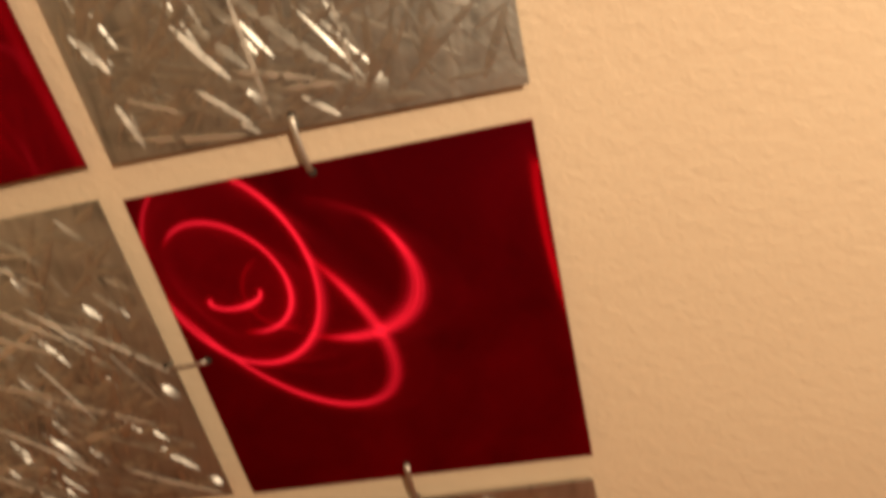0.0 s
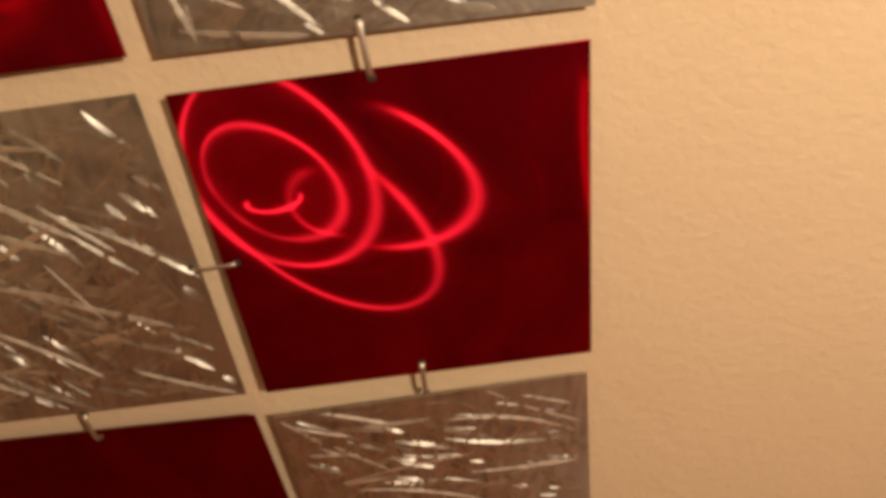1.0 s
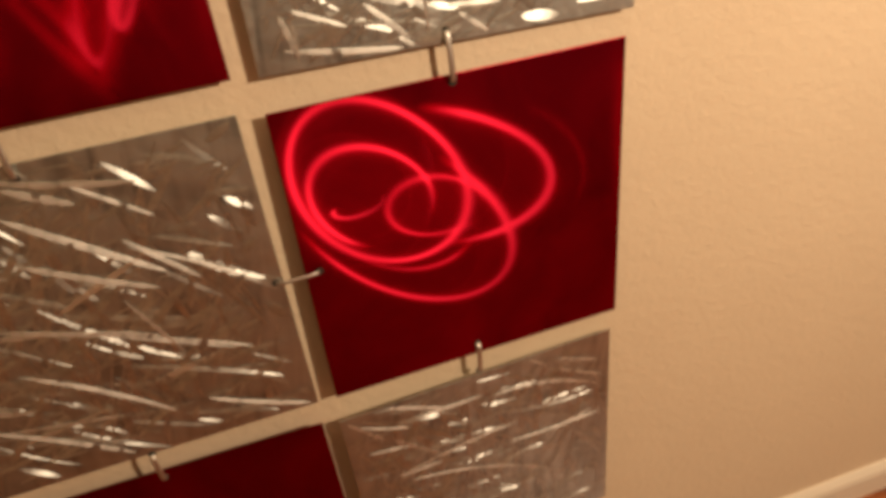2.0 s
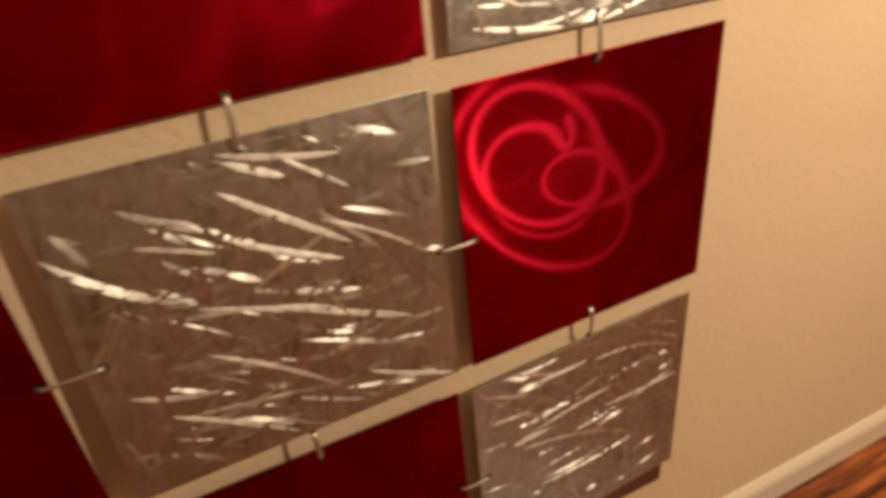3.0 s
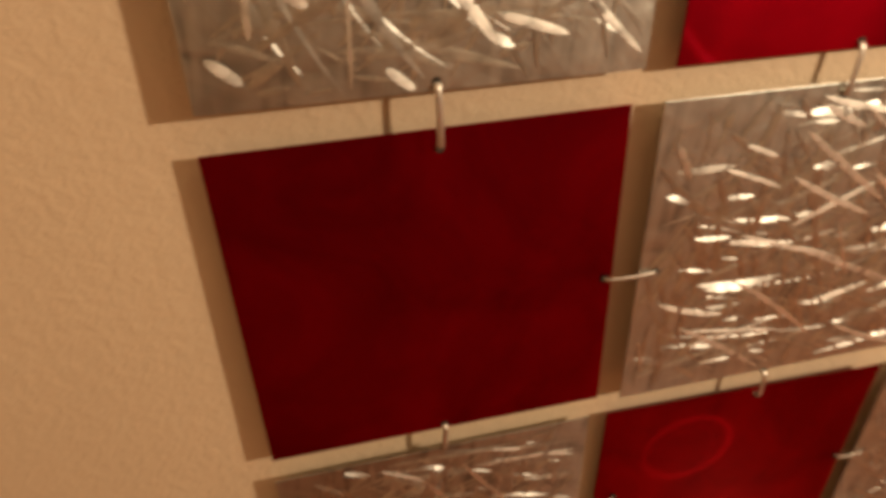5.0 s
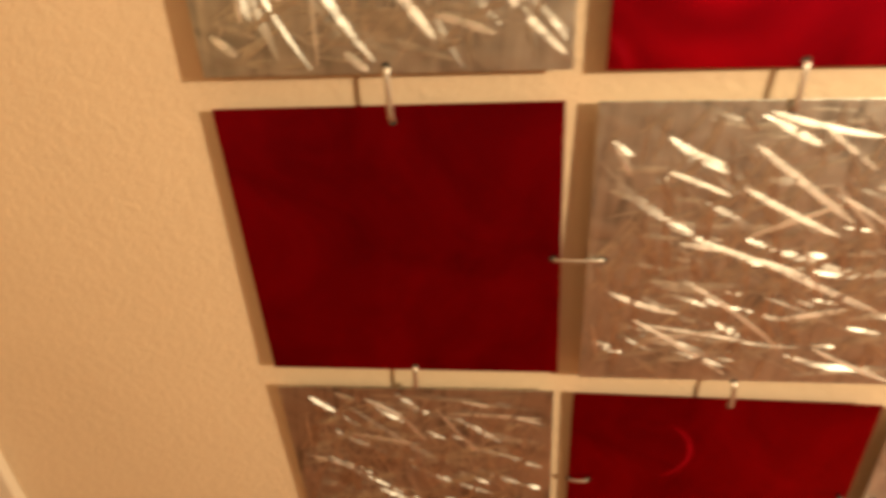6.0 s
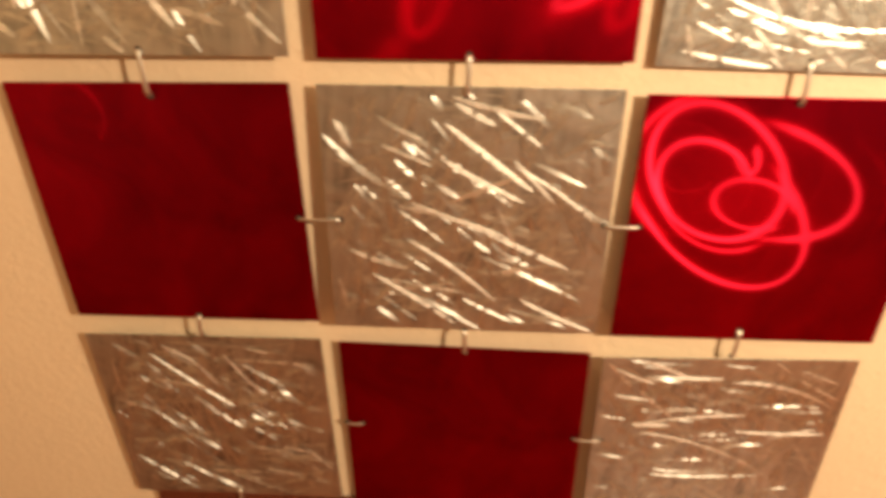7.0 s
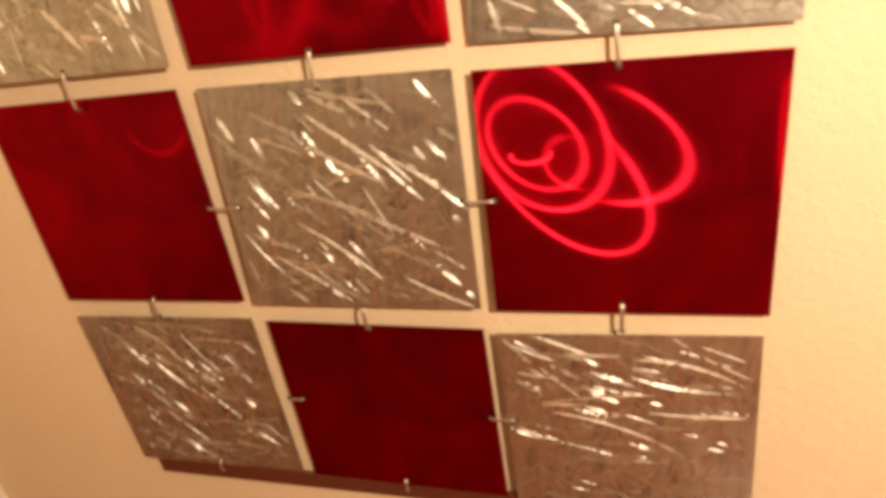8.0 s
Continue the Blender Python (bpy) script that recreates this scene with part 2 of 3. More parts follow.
def stroke_line(cx, cz, turn, length, bend):
    """Points along a curved stroke: place and heading."""
    d, pos = turn - bend * length / 2, Vector((cx - math.cos(turn) * length / 2, cz - math.sin(turn) * length / 2))
    pts = []
    for i in range(ALONG):
        pts.append((pos.x, pos.y, d))
        pos = pos + Vector((math.cos(d), math.sin(d))) * (length / (ALONG - 1))
        d += bend * length / (ALONG - 1)
    return pts


def stroke_mesh(name, strokes, taper):
    """Curved gouges with raised rounded backs, tapering to both ends, from (line, width, lift)."""
    verts, faces, uvs = [], [], []
    for pts, width, lift in strokes:
        base = len(verts)
        for i, (x, z, a) in enumerate(pts):
            half = width / 2 * max(0.15, math.sin(math.pi * i / (ALONG - 1)) ** taper)
            for j in range(ACROSS):
                u = 2 * j / (ACROSS - 1) - 1
                verts.append((x - math.sin(a) * u * half, -lift - half * 0.10 * (1 - u * u), z + math.cos(a) * u * half))
        for i in range(ALONG - 1):
            for j in range(ACROSS - 1):
                k = base + i * ACROSS + j
                faces.append((k, k + ACROSS, k + ACROSS + 1, k + 1))
                u0, u1, v0, v1 = j / (ACROSS - 1), (j + 1) / (ACROSS - 1), i / ALONG, (i + 1) / ALONG
                uvs += [u0, v0, u0, v1, u1, v1, u1, v0]
    me = bpy.data.meshes.new(name)
    me.from_pydata(verts, [], faces)
    me.uv_layers.new(name="across").data.foreach_set("uv", uvs)
    me.polygons.foreach_set("use_smooth", [True] * len(faces))
    me.update()
    return me


def inside(pts, w, h):
    return all(abs(p[0]) < w / 2 - 0.002 and abs(p[1]) < h / 2 - 0.002 for p in pts)


def grind_strokes(w, h, count, size, rng):
    strokes = []
    while len(strokes) < count:
        length = rng.choice((0.018, 0.028, 0.038, 0.050, 0.070, 0.10)) * rng.uniform(0.7, 1.3) * size
        pts = stroke_line(rng.uniform(-w / 2, w / 2), rng.uniform(-h / 2, h / 2), rng.uniform(0, math.pi), length, rng.gauss(0, 5.0 / size))
        if inside(pts, w, h):
            strokes.append((pts, rng.choice((0.0026, 0.0034, 0.0046, 0.0060, 0.0076)) * rng.uniform(0.8, 1.2), rng.uniform(0.0001, 0.0005)))
    return stroke_mesh("stroke_relief", strokes, 0.5)


def deep_strokes(w, h, marks, rng):
    strokes = []
    for k, (x, z, turn, length, width) in enumerate(marks):
        pts = stroke_line(x, z, radians(turn), length, rng.gauss(0, 1.8))
        strokes.append(([(min(max(a, 0.003 - w / 2), w / 2 - 0.003), min(max(b, 0.003 - h / 2), h / 2 - 0.003), d) for a, b, d in pts], width * 0.95, 0.0006 + 0.00002 * k))
    return stroke_mesh("deep_stroke_relief", strokes, 0.3)


def shine_mask(curves, x, z):
    """How bright the drawn shine is at x, z: each line a turned part of an ellipse (cx, cz, rx, rz, turn, from, to,
    width, depth, fill).
    """
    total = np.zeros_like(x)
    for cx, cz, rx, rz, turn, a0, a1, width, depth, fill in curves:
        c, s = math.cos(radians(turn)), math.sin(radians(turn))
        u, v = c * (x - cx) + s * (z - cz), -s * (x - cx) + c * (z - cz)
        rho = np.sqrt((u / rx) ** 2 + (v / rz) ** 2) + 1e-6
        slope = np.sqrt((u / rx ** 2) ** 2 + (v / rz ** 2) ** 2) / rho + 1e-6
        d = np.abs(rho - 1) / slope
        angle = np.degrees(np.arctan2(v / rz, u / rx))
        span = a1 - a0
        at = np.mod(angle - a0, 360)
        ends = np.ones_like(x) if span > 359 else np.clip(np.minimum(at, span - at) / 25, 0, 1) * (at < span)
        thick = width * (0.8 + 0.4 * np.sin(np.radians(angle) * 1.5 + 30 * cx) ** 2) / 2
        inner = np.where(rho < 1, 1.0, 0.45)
        # a bright core with a soft halo; fill adds haze inside the loop
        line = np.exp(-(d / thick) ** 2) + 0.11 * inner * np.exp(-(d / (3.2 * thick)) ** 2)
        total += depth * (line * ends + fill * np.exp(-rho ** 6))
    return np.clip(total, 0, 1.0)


def engraved_face(w, h, sets, cells):
    """The lacquered front of a plate as a fine sheet that carries the drawn shine of each set of lines."""
    nx, nz = cells, int(cells * h / w)
    xs, zs = np.meshgrid(np.linspace(-w / 2 + 0.0008, w / 2 - 0.0008, nx), np.linspace(-h / 2 + 0.0008, h / 2 - 0.0008, nz))
    verts = [(float(a), -0.0002, float(b)) for a, b in zip(xs.ravel(), zs.ravel())]
    faces = [(j * nx + i, j * nx + i + 1, (j + 1) * nx + i + 1, (j + 1) * nx + i) for j in range(nz - 1) for i in range(nx - 1)]
    me = bpy.data.meshes.new("engraved_face")
    me.from_pydata(verts, [], faces)
    me.update()
    for k, curves in enumerate(sets):
        a = me.attributes.new("drawn_shine_%d" % k, "FLOAT", "POINT")
        a.data.foreach_set("value", shine_mask(curves, xs.ravel(), zs.ravel()).astype(np.float32))
    return me


SILVER_LABEL = "square aluminium plate ground with bright crossing strokes"
RED_LABEL = "square metal plate under glossy deep red lacquer"


def plate(colour, x, z, y, w, h, spin, yaw, tip, seed, label, strokes=260, size=1.0, marks=()):
    thing = new("art_panel")
    tagged(thing, label, "wall art", "panels of the wall hanging")
    thing.matrix_basis = pose(x, y, z, -math.degrees(tip), -math.degrees(spin), math.degrees(yaw))
    part("plate", plate_bm(w, h), RED if colour == "red" else ALU, thing)
    if colour == "silver":
        me = grind_strokes(w, h, strokes, size, random.Random(seed))
        me.materials.append(STROKE)
        relief = tagged(new("stroke_relief", me), "bright curved grinding strokes", kind="stuff")
        relief.parent = thing
        me = deep_strokes(w, h, marks, random.Random(seed))
        me.materials.append(DEEP)
        gouges = tagged(new("deep_stroke_relief", me), "long bright gouges over the finer strokes", kind="stuff")
        gouges.parent = thing
    deep = WALL_Y - y
    part("spacer", box(-0.02, 0.02, 0.0015, max(deep, 0.004), -min(0.02, h / 3), min(0.02, h / 3)), PINE, thing, "small wooden spacer behind the plate")
    return thing


# colour, x, z, y, width, height, spin, yaw, tip
PLATES = [
    ("silver", -0.3321, 1.0708, -0.0042, 0.3048, 0.3055, 0.0059, 0.0101, 0.0166),
    ("red", 0.0033, 1.0696, 0.0003, 0.3122, 0.3055, 0.0004, 0.0129, -0.0010),
    ("silver", 0.3362, 1.0641, 0.0017, 0.3086, 0.3055, -0.0169, 0.0008, -0.0076),
    ("red", -0.3326, 0.7417, -0.0029, 0.3048, 0.2945, 0.0204, -0.0086, 0.0150),
    ("silver", -0.0001, 0.7437, -0.0048, 0.3122, 0.2945, -0.0000, 0.0075, 0.0341),
    ("red", 0.3295, 0.7381, 0.0016, 0.3086, 0.2945, -0.0104, 0.0290, 0.0191),
    ("silver", -0.3293, 0.4164, 0.0009, 0.3048, 0.2941, 0.0184, 0.0018, -0.0150),
    ("red", -0.0009, 0.4150, 0.0001, 0.3122, 0.2941, 0.0085, -0.0206, -0.0082),
    ("silver", 0.3252, 0.4126, 0.0001, 0.3086, 0.2941, 0.0059, 0.0382, 0.0025),
]
# how many strokes each ground plate has, and their size
STROKES = {0: (300, 1.5), 2: (420, 1.45), 4: (350, 1.15), 6: (330, 1.15), 8: (330, 1.2)}
# the longest gouges of each: x, z, heading, length, width
MARKS = {
    0: [(0.022, -0.099, -53, 0.068, 0.008), (-0.022, -0.142, -41, 0.024, 0.007), (0.115, -0.106, -46, 0.093, 0.006), (-0.084, -0.087, -32, 0.020, 0.008), (-0.130, -0.127, -42, 0.026, 0.008), (0.067, -0.114, -19, 0.052, 0.007)],
    2: [(-0.024, -0.100, -88, 0.088, 0.004), (-0.056, -0.090, -55, 0.051, 0.006), (-0.054, -0.128, -44, 0.044, 0.005), (-0.133, -0.077, -60, 0.031, 0.006), (0.042, -0.104, -87, 0.056, 0.003), (-0.088, -0.143, -8, 0.090, 0.005)],
    4: [(0.023, 0.072, -38, 0.120, 0.007), (0.020, 0.037, 24, 0.081, 0.006), (-0.026, 0.004, -21, 0.081, 0.005), (0.064, -0.037, -25, 0.113, 0.004), (-0.053, 0.010, -8, 0.051, 0.006), (0.043, -0.027, -27, 0.130, 0.004), (0.057, -0.062, 12, 0.060, 0.006),
        (-0.016, -0.067, -39, 0.130, 0.005), (-0.099, -0.052, -18, 0.072, 0.006), (-0.132, 0.095, -64, 0.035, 0.007), (-0.047, -0.087, -10, 0.096, 0.004), (0.007, 0.119, -28, 0.047, 0.007), (0.071, 0.046, -47, 0.067, 0.005), (0.020, -0.013, -22, 0.057, 0.006), (0.046, -0.014, -66, 0.072, 0.003), (0.017, 0.046, -28, 0.100, 0.006), (0.028, 0.127, -13, 0.095, 0.006)],
    6: [(-0.036, 0.117, -34, 0.050, 0.005), (-0.003, 0.083, -59, 0.046, 0.005), (0.046, 0.083, -57, 0.084, 0.005), (0.087, 0.107, -3, 0.106, 0.005), (-0.041, 0.067, -12, 0.087, 0.005), (-0.108, 0.022, -23, 0.077, 0.004)],
    8: [(-0.040, 0.045, 7, 0.152, 0.0045), (-0.002, -0.022, -26, 0.210, 0.0045), (0.101, 0.024, 17, 0.063, 0.005), (-0.072, 0.129, -24, 0.080, 0.005), (0.075, 0.087, -19, 0.140, 0.005)],
}
# shorter ones between them
SHORTER = {
    8: [(-0.113, 0.12, -24, 0.062, 0.0035), (0.113, 0.12, -23, 0.053, 0.004), (-0.108, 0.083, -9, 0.051, 0.0045), (-0.131, 0.121, -49, 0.051, 0.005), (-0.038, 0.117, -1, 0.068, 0.0055), (0.066, 0.135, -37, 0.026, 0.0035), (0.117, 0.1, -30, 0.065, 0.004), (-0.08, 0.073, -43, 0.068, 0.0045), (0.082, 0.027, -1, 0.12, 0.005), (-0.081, 0.037, 1, 0.048, 0.0055)],
    6: [(0.127, -0.066, -51, 0.056, 0.0035), (0.12, 0.103, -17, 0.044, 0.004), (0.067, 0.126, -15, 0.033, 0.0045), (0.093, -0.049, -13, 0.057, 0.005), (0.008, -0.098, -1, 0.091, 0.0055), (-0.128, 0.077, 88, 0.049, 0.0035), (0.061, -0.052, -12, 0.061, 0.004), (0.073, -0.097, -11, 0.054, 0.0045)],
    2: [(-0.123, -0.133, 89, 0.028, 0.0035), (-0.04, -0.146, -38, 0.015, 0.004), (0.014, -0.14, -38, 0.029, 0.0045), (-0.012, -0.114, -16, 0.06, 0.005), (-0.127, -0.128, -75, 0.034, 0.0055), (-0.106, -0.117, -24, 0.048, 0.0035), (0.015, -0.126, -5, 0.043, 0.004)],
    0: [(-0.053, -0.115, 88, 0.06, 0.0035), (0.035, -0.116, -51, 0.023, 0.004), (0.128, -0.123, -45, 0.026, 0.0045), (-0.111, -0.094, 86, 0.03, 0.005), (0.095, -0.084, -35, 0.049, 0.0055)],
    4: [(0.093, 0.031, -36, 0.11, 0.0035), (0.05, 0.106, -38, 0.068, 0.004), (-0.066, 0.073, -23, 0.062, 0.0045), (0.108, -0.123, -25, 0.096, 0.005), (-0.06, -0.106, -35, 0.117, 0.0055), (-0.055, -0.089, 10, 0.081, 0.0035), (-0.142, -0.1, -76, 0.044, 0.004), (-0.063, 0.097, -23, 0.033, 0.0045)],
}
made = []
for i, (colour, *numbers) in enumerate(PLATES):
    strokes, size = STROKES.get(i, (0, 1))
    made.append(plate(colour, *numbers, 11 + i, RED_LABEL if colour == "red" else SILVER_LABEL, strokes, size, MARKS.get(i, []) + SHORTER.get(i, [])))
# a thin dark rail hangs below the lowest plates
rail = tagged(new("hanging_rail"), "thin dark reddish brown wooden rail below the plates", "rail")
rail.matrix_basis = pose(0.004, 0.004, 0.2515)
part("bar", box(-0.458, 0.458, 0, 0.007, -0.0155, 0.0155, 0.0015), RAIL, rail)
for x in (-0.3, 0.0, 0.3):
    part("spacer", box(x - 0.01, x + 0.01, 0.007, WALL_Y - 0.004, -0.008, 0.008), PINE, rail, "small wooden spacer behind the rail")

# loops of reflected light drawn as masks: the gloss of each set leans another way, so another drawing shines from each
# side
# step from east to west, brightness, softness
def shine_step(k):
    a = 0.90 - 0.044 * k
    bright = np.interp(a, (-0.25, 0.0, 0.1, 0.2, 0.3, 0.45, 0.6, 0.75, 0.85), (0.008, 0.06, 0.30, 0.7, 1.0, 1.0, 0.9, 0.65, 0.45))
    soft = np.interp(a, (-0.2, -0.05, 0.06, 0.15, 0.23, 0.3), (1.2, 0.9, 0.55, 0.28, 0.06, 0.0))
    return a, float(bright), float(soft)


LEANS = [shine_step(k) for k in range(27)]
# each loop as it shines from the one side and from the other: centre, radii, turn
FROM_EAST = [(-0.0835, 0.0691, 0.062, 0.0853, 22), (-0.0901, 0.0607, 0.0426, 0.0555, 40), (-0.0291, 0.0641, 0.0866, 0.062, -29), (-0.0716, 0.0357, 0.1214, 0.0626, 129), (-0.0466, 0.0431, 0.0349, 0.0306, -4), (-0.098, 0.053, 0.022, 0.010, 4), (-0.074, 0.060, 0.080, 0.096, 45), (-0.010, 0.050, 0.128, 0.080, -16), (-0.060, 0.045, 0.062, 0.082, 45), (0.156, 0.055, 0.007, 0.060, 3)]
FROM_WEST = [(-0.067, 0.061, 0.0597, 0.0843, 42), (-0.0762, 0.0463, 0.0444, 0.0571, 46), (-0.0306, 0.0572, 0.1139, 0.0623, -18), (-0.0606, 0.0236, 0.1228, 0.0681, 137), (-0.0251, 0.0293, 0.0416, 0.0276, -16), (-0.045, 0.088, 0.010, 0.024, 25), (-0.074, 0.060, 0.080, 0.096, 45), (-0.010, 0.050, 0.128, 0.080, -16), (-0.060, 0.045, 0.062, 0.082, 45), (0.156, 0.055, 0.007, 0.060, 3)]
# from, to, width, depth (brightness of the drawn shine), fill
LOOP_SHINE = [(0, 360, 0.0050, 1.0, 0.03), (-140, 240, 0.0046, 0.9, 0.0), (-75, 108, 0.0056, 1.0, 0.0), (60, 275, 0.0050, 0.95, 0.02), (100, 280, 0.0034, 0.65, 0.03), (150, 380, 0.0046, 1.0, 0.0), (50, 200, 0.0110, 0.62, 0.0), (-20, 70, 0.0040, 0.14, 0.0), (150, 275, 0.0045, 0.6, 0.0), (0, 360, 0.0060, 0.26, 0.3)]


def rose(lean, soft):
    f = min(max((0.50 - lean) / 0.32, -0.6), 1.1)
    loops = []
    for i, (a, b, (a0, a1, width, depth, fill)) in enumerate(zip(FROM_EAST, FROM_WEST, LOOP_SHINE)):
        shape = [p + (q - p) * f for p, q in zip(a, b)]
        if i == 5:
            # the small hook in the middle shows only well to the one side or the other
            if 0.22 < lean < 0.38:
                continue
            shape = a if lean > 0.3 else b
        west = min(max(f, 0), 1)
        # far to the east only parts of the inner loops shine
        far = min(max((lean - 0.60) / 0.15, 0), 1)
        if i == 1:
            a1 -= 130 * far
            a0, a1 = a0 + 130 * west, a1 - 80 * west
        if i == 4:
            depth *= 1 - 0.8 * far
            a0, a1 = a0 * (1 - west), a1 + 60 * west
        if i > 5 and west < (0.5, 0.7, 0.5, 0.0)[i - 6]:
            continue
        if i == 2:
            a1 -= 45 * min(max((lean - 0.42) / 0.2, 0), 1)
        width *= 0.80 + 0.24 * min(max(f, 0), 1)
        loops.append((*shape, a0, a1, width * (1 + 1.6 * soft), depth, fill + 0.10 * soft))
    return loops


# one large soft ring, with folds and flames of light that change from side to side, all drawn into the gloss colour
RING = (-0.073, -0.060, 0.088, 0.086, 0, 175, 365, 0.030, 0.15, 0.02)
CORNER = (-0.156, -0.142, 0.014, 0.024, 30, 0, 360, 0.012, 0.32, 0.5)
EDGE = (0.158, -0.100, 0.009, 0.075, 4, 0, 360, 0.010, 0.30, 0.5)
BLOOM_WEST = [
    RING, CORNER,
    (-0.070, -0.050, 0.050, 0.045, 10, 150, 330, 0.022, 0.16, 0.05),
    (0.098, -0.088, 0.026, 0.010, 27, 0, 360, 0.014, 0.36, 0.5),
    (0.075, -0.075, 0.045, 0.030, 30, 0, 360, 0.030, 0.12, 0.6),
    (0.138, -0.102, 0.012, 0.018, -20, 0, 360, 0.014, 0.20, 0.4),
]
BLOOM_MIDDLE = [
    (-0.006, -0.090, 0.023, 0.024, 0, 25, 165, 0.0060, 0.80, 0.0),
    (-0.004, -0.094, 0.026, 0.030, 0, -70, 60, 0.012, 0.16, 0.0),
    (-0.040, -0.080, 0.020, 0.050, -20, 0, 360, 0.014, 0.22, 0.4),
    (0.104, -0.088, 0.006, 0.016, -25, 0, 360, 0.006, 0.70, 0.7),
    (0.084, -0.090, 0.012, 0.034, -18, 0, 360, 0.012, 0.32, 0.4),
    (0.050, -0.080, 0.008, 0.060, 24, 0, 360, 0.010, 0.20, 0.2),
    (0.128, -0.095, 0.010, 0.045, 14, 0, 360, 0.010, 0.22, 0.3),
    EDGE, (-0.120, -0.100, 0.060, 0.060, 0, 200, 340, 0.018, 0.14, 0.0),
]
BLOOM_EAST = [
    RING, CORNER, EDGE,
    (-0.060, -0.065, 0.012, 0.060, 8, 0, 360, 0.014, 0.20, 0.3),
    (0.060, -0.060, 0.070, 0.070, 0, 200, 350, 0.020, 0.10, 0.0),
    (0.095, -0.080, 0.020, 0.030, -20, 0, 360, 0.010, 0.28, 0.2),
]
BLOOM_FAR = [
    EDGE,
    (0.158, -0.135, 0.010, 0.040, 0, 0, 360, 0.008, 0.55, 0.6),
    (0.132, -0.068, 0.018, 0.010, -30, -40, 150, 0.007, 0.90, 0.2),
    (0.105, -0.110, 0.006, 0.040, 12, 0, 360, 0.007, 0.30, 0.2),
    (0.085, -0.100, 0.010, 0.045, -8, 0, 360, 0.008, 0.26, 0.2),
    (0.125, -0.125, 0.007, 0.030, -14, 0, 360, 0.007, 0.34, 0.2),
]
# broad glow over the whole plate, drawn in to brighten it from the west
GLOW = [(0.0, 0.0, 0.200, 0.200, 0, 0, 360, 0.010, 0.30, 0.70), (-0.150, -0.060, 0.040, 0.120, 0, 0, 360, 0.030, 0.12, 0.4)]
# faint rings of reflected light, drawn into the other two red plates
FAINT = [(-0.085, 0.112, 0.034, 0.036, 0, -60, 130, 0.004, 0.5, 0.0), (0.105, 0.114, 0.044, 0.044, 0, 195, 350, 0.007, 0.34, 0.0)]
SMALL = [(-0.062, 0.064, 0.038, 0.042, 0, -80, 80, 0.0035, 0.6, 0.0)]
DISC = [(-0.055, 0.070, 0.050, 0.046, 0, 0, 360, 0.008, 0.35, 0.06)]
BRIGHT = 0.0225
looks = [
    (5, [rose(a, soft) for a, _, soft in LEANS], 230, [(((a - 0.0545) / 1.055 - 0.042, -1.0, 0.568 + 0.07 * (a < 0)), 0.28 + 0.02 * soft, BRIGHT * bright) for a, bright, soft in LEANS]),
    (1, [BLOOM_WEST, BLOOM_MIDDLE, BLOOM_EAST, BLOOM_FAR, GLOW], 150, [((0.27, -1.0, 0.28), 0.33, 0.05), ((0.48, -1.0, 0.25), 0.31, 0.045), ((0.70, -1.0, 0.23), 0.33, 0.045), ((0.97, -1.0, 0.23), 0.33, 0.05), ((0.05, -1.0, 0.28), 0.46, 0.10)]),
    (3, [FAINT], 140, [((1.08, -1.0, 0.61), 0.36, 0.045)]),
    (7, [SMALL, DISC], 140, [((0.26, -1.0, 1.20), 0.36, 0.03), ((0.12, -1.0, 1.40), 0.36, 0.03)]),
]
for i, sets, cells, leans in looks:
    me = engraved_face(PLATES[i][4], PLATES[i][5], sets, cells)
    me.materials.append(shine_lacquer(leans))
    face = tagged(new("engraved_face", me), "red lacquered face with looping reflections drawn into its colour")
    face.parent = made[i]


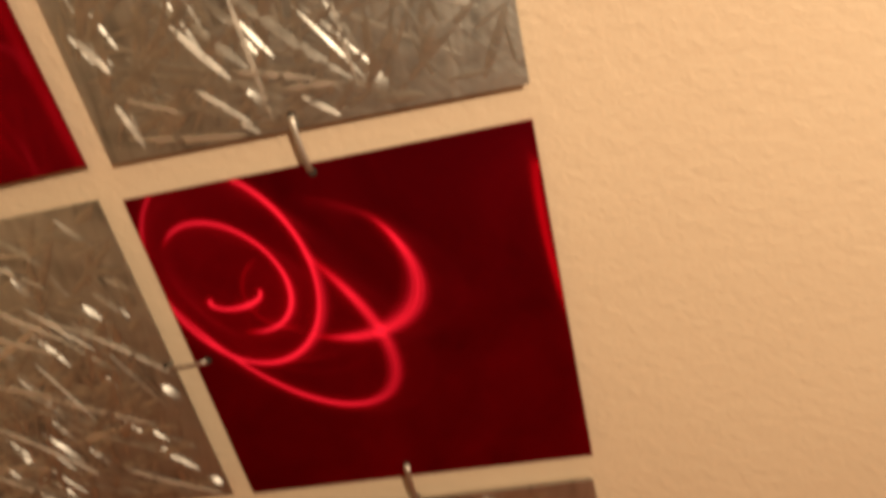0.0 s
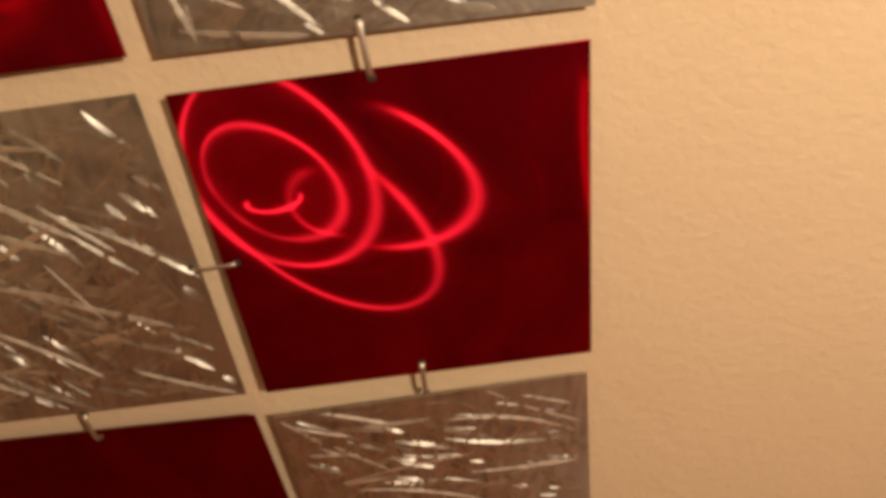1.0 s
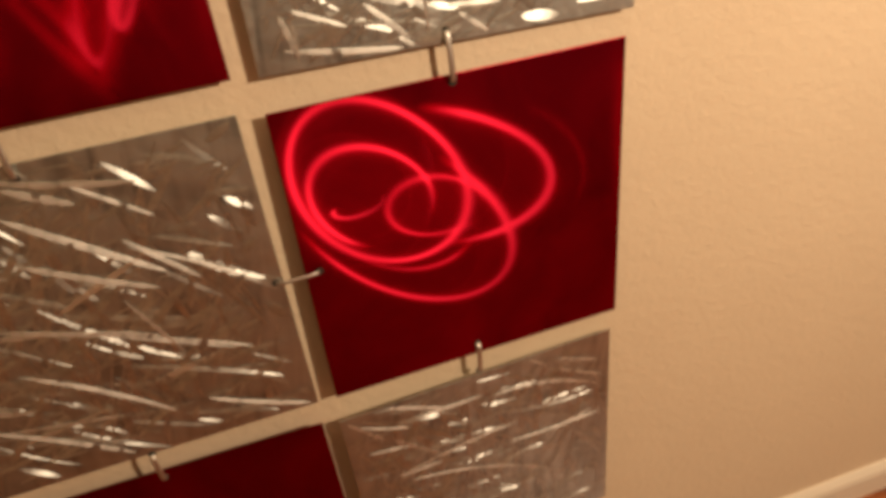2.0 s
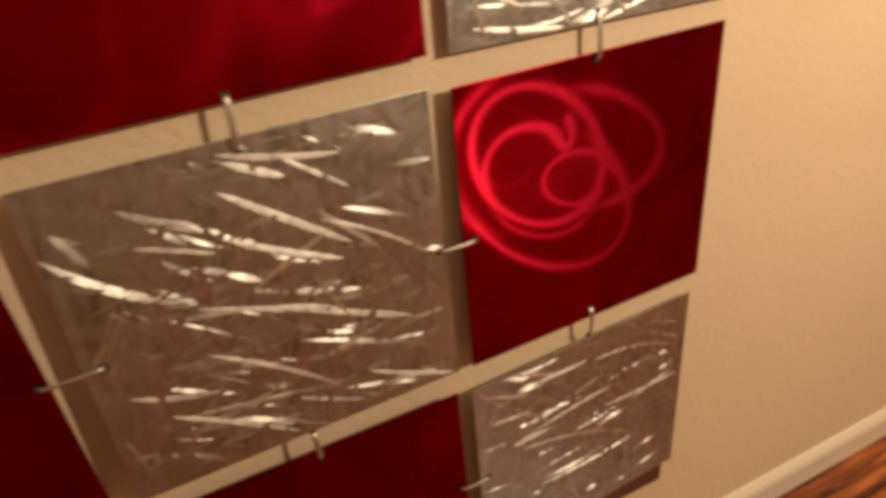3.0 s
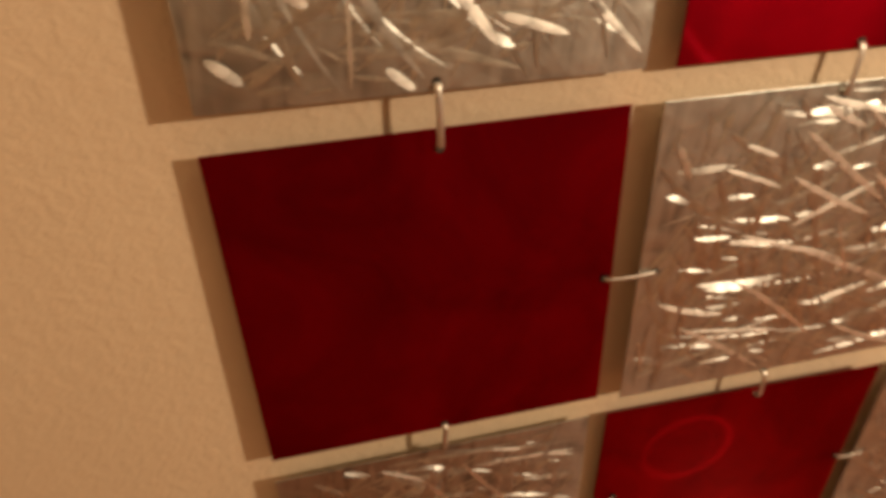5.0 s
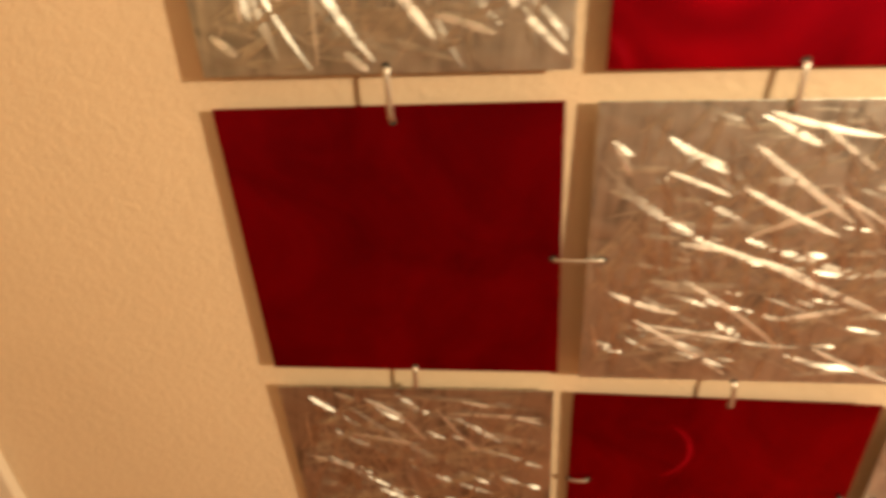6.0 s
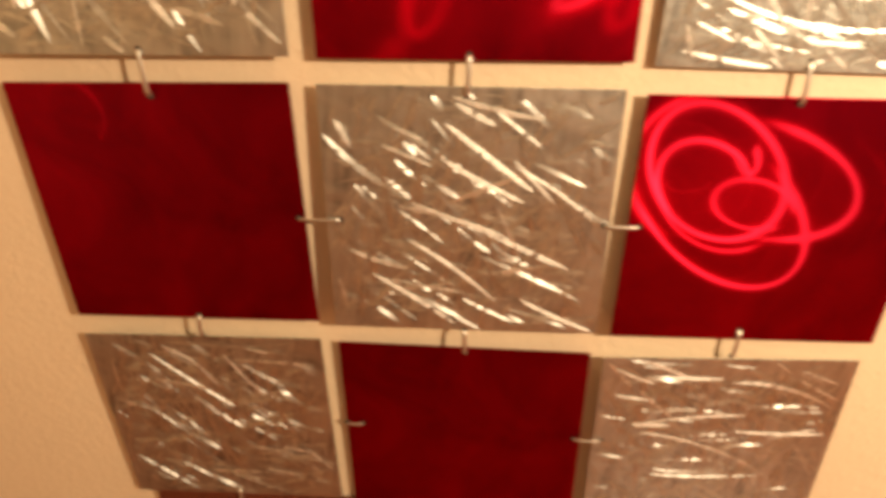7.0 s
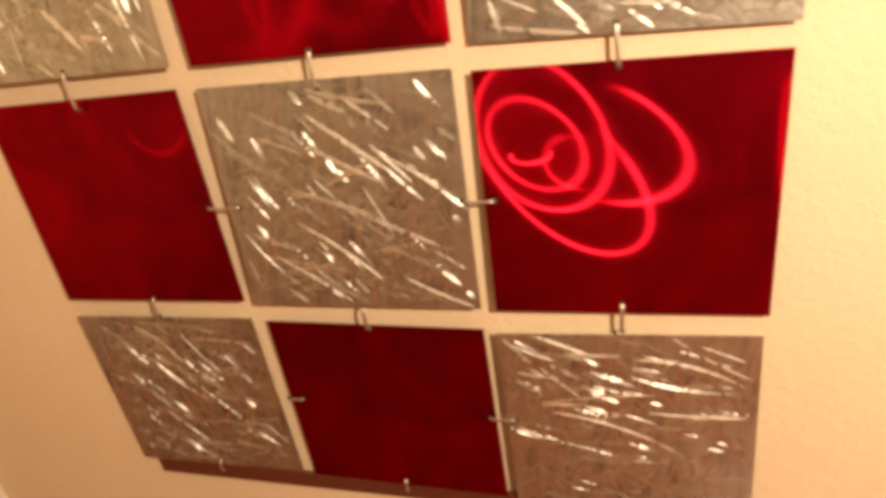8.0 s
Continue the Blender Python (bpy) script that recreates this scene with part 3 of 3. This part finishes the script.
# ---- wire connectors ----
def connector(x, z, y, length, upright, lean=0.0):
    thing = new("wire_connector")
    tagged(thing, "bent steel wire link hooked through holes in two plates", "connector", "wire links between the panels")
    thing.matrix_basis = pose(x, y, z, 0, (0 if upright else 90) + lean, 0)
    # a flat strip bowed outwards, its ends bent into the holes
    half, out = length / 2, 0.0036 if upright else 0.0028
    pts = [(0, 0.003, -half), (0, -0.0005, -half)]
    for k in range(1, 10):
        a = math.pi * k / 10
        pts.append((0, -0.0008 - out * math.sin(a) ** 0.55, -half * math.cos(a)))
    pts += [(0, -0.0005, half), (0, 0.003, half)]
    part("wire", tube(pts, 0.0026 if upright else 0.0018, flat=0.4), WIRE, thing)
    for s in (-1, 1):
        bm = bmesh.new()
        bmesh.ops.create_cone(bm, cap_ends=True, segments=14, radius1=0.0036, radius2=0.0032, depth=0.0006, matrix=pose(0, -0.0003, s * (half + 0.0006), 90))
        part("hole", bm, DARK, thing, "dark drilled hole")
    return thing


def front(i, x, z):
    """The front face of a plate at x, z."""
    _, px, pz, py, w, h, spin, yaw, tip = PLATES[i]
    return py + yaw * (x - px) + tip * (z - pz)


for i, j, x, z0, z1 in ((0, 3, -0.3285, 0.877, 0.924), (1, 4, -0.0015, 0.881, 0.922), (2, 5, 0.3255, 0.880, 0.921), (3, 6, -0.327, 0.569, 0.599), (4, 7, 0.000, 0.562, 0.595), (5, 8, 0.323, 0.567, 0.604)):
    connector(x, (z0 + z1) / 2, min(front(i, x, z1), front(j, x, z0)), z1 - z0, True, 1.5 if i % 2 else -2.0)
for i, j, z, x0, x1 in ((3, 4, 0.739, -0.187, -0.141), (4, 5, 0.740, 0.150, 0.187), (6, 7, 0.425, -0.156, -0.135), (7, 8, 0.420, 0.147, 0.182)):
    connector((x0 + x1) / 2, z, min(front(i, x0, z), front(j, x1, z)), x1 - x0, False)
for i, x in ((6, -0.325), (7, 0.0), (8, 0.32)):
    connector(x, 0.268, min(front(i, x, 0.275), 0.004), 0.022, True)

# ---- floor boards ----
floor = tagged(part("floor", box(X0 - 0.12, X1 + 0.12, Y0 - 0.12, WALL_Y + 0.12, -0.08, FLOOR - 0.006), WOOD), "glossy reddish brown hardwood plank floor", "floor", kind="structure")
board_rng = random.Random(5)
BOARD = 0.083
shapes = []
for length in (0.7, 0.95, 1.2):
    me = bpy.data.meshes.new("plank")
    bm = box(0, length - 0.0015, 0, BOARD - 0.0015, -0.006, 0, 0.0012, 1)
    bm.to_mesh(me)
    bm.free()
    me.materials.append(WOOD)
    shapes.append((length, me))
y = WALL_Y - 0.002
for r in range(16):
    y -= BOARD
    x = X0 - board_rng.uniform(0, 0.1)
    while x < 2.9 and r * BOARD < 1.3:
        length, me = board_rng.choice(shapes)
        if x + length > X1:
            break
        ob = new("plank", me)
        ob.location = (x, y, FLOOR)
        ob.parent = floor
        x += length
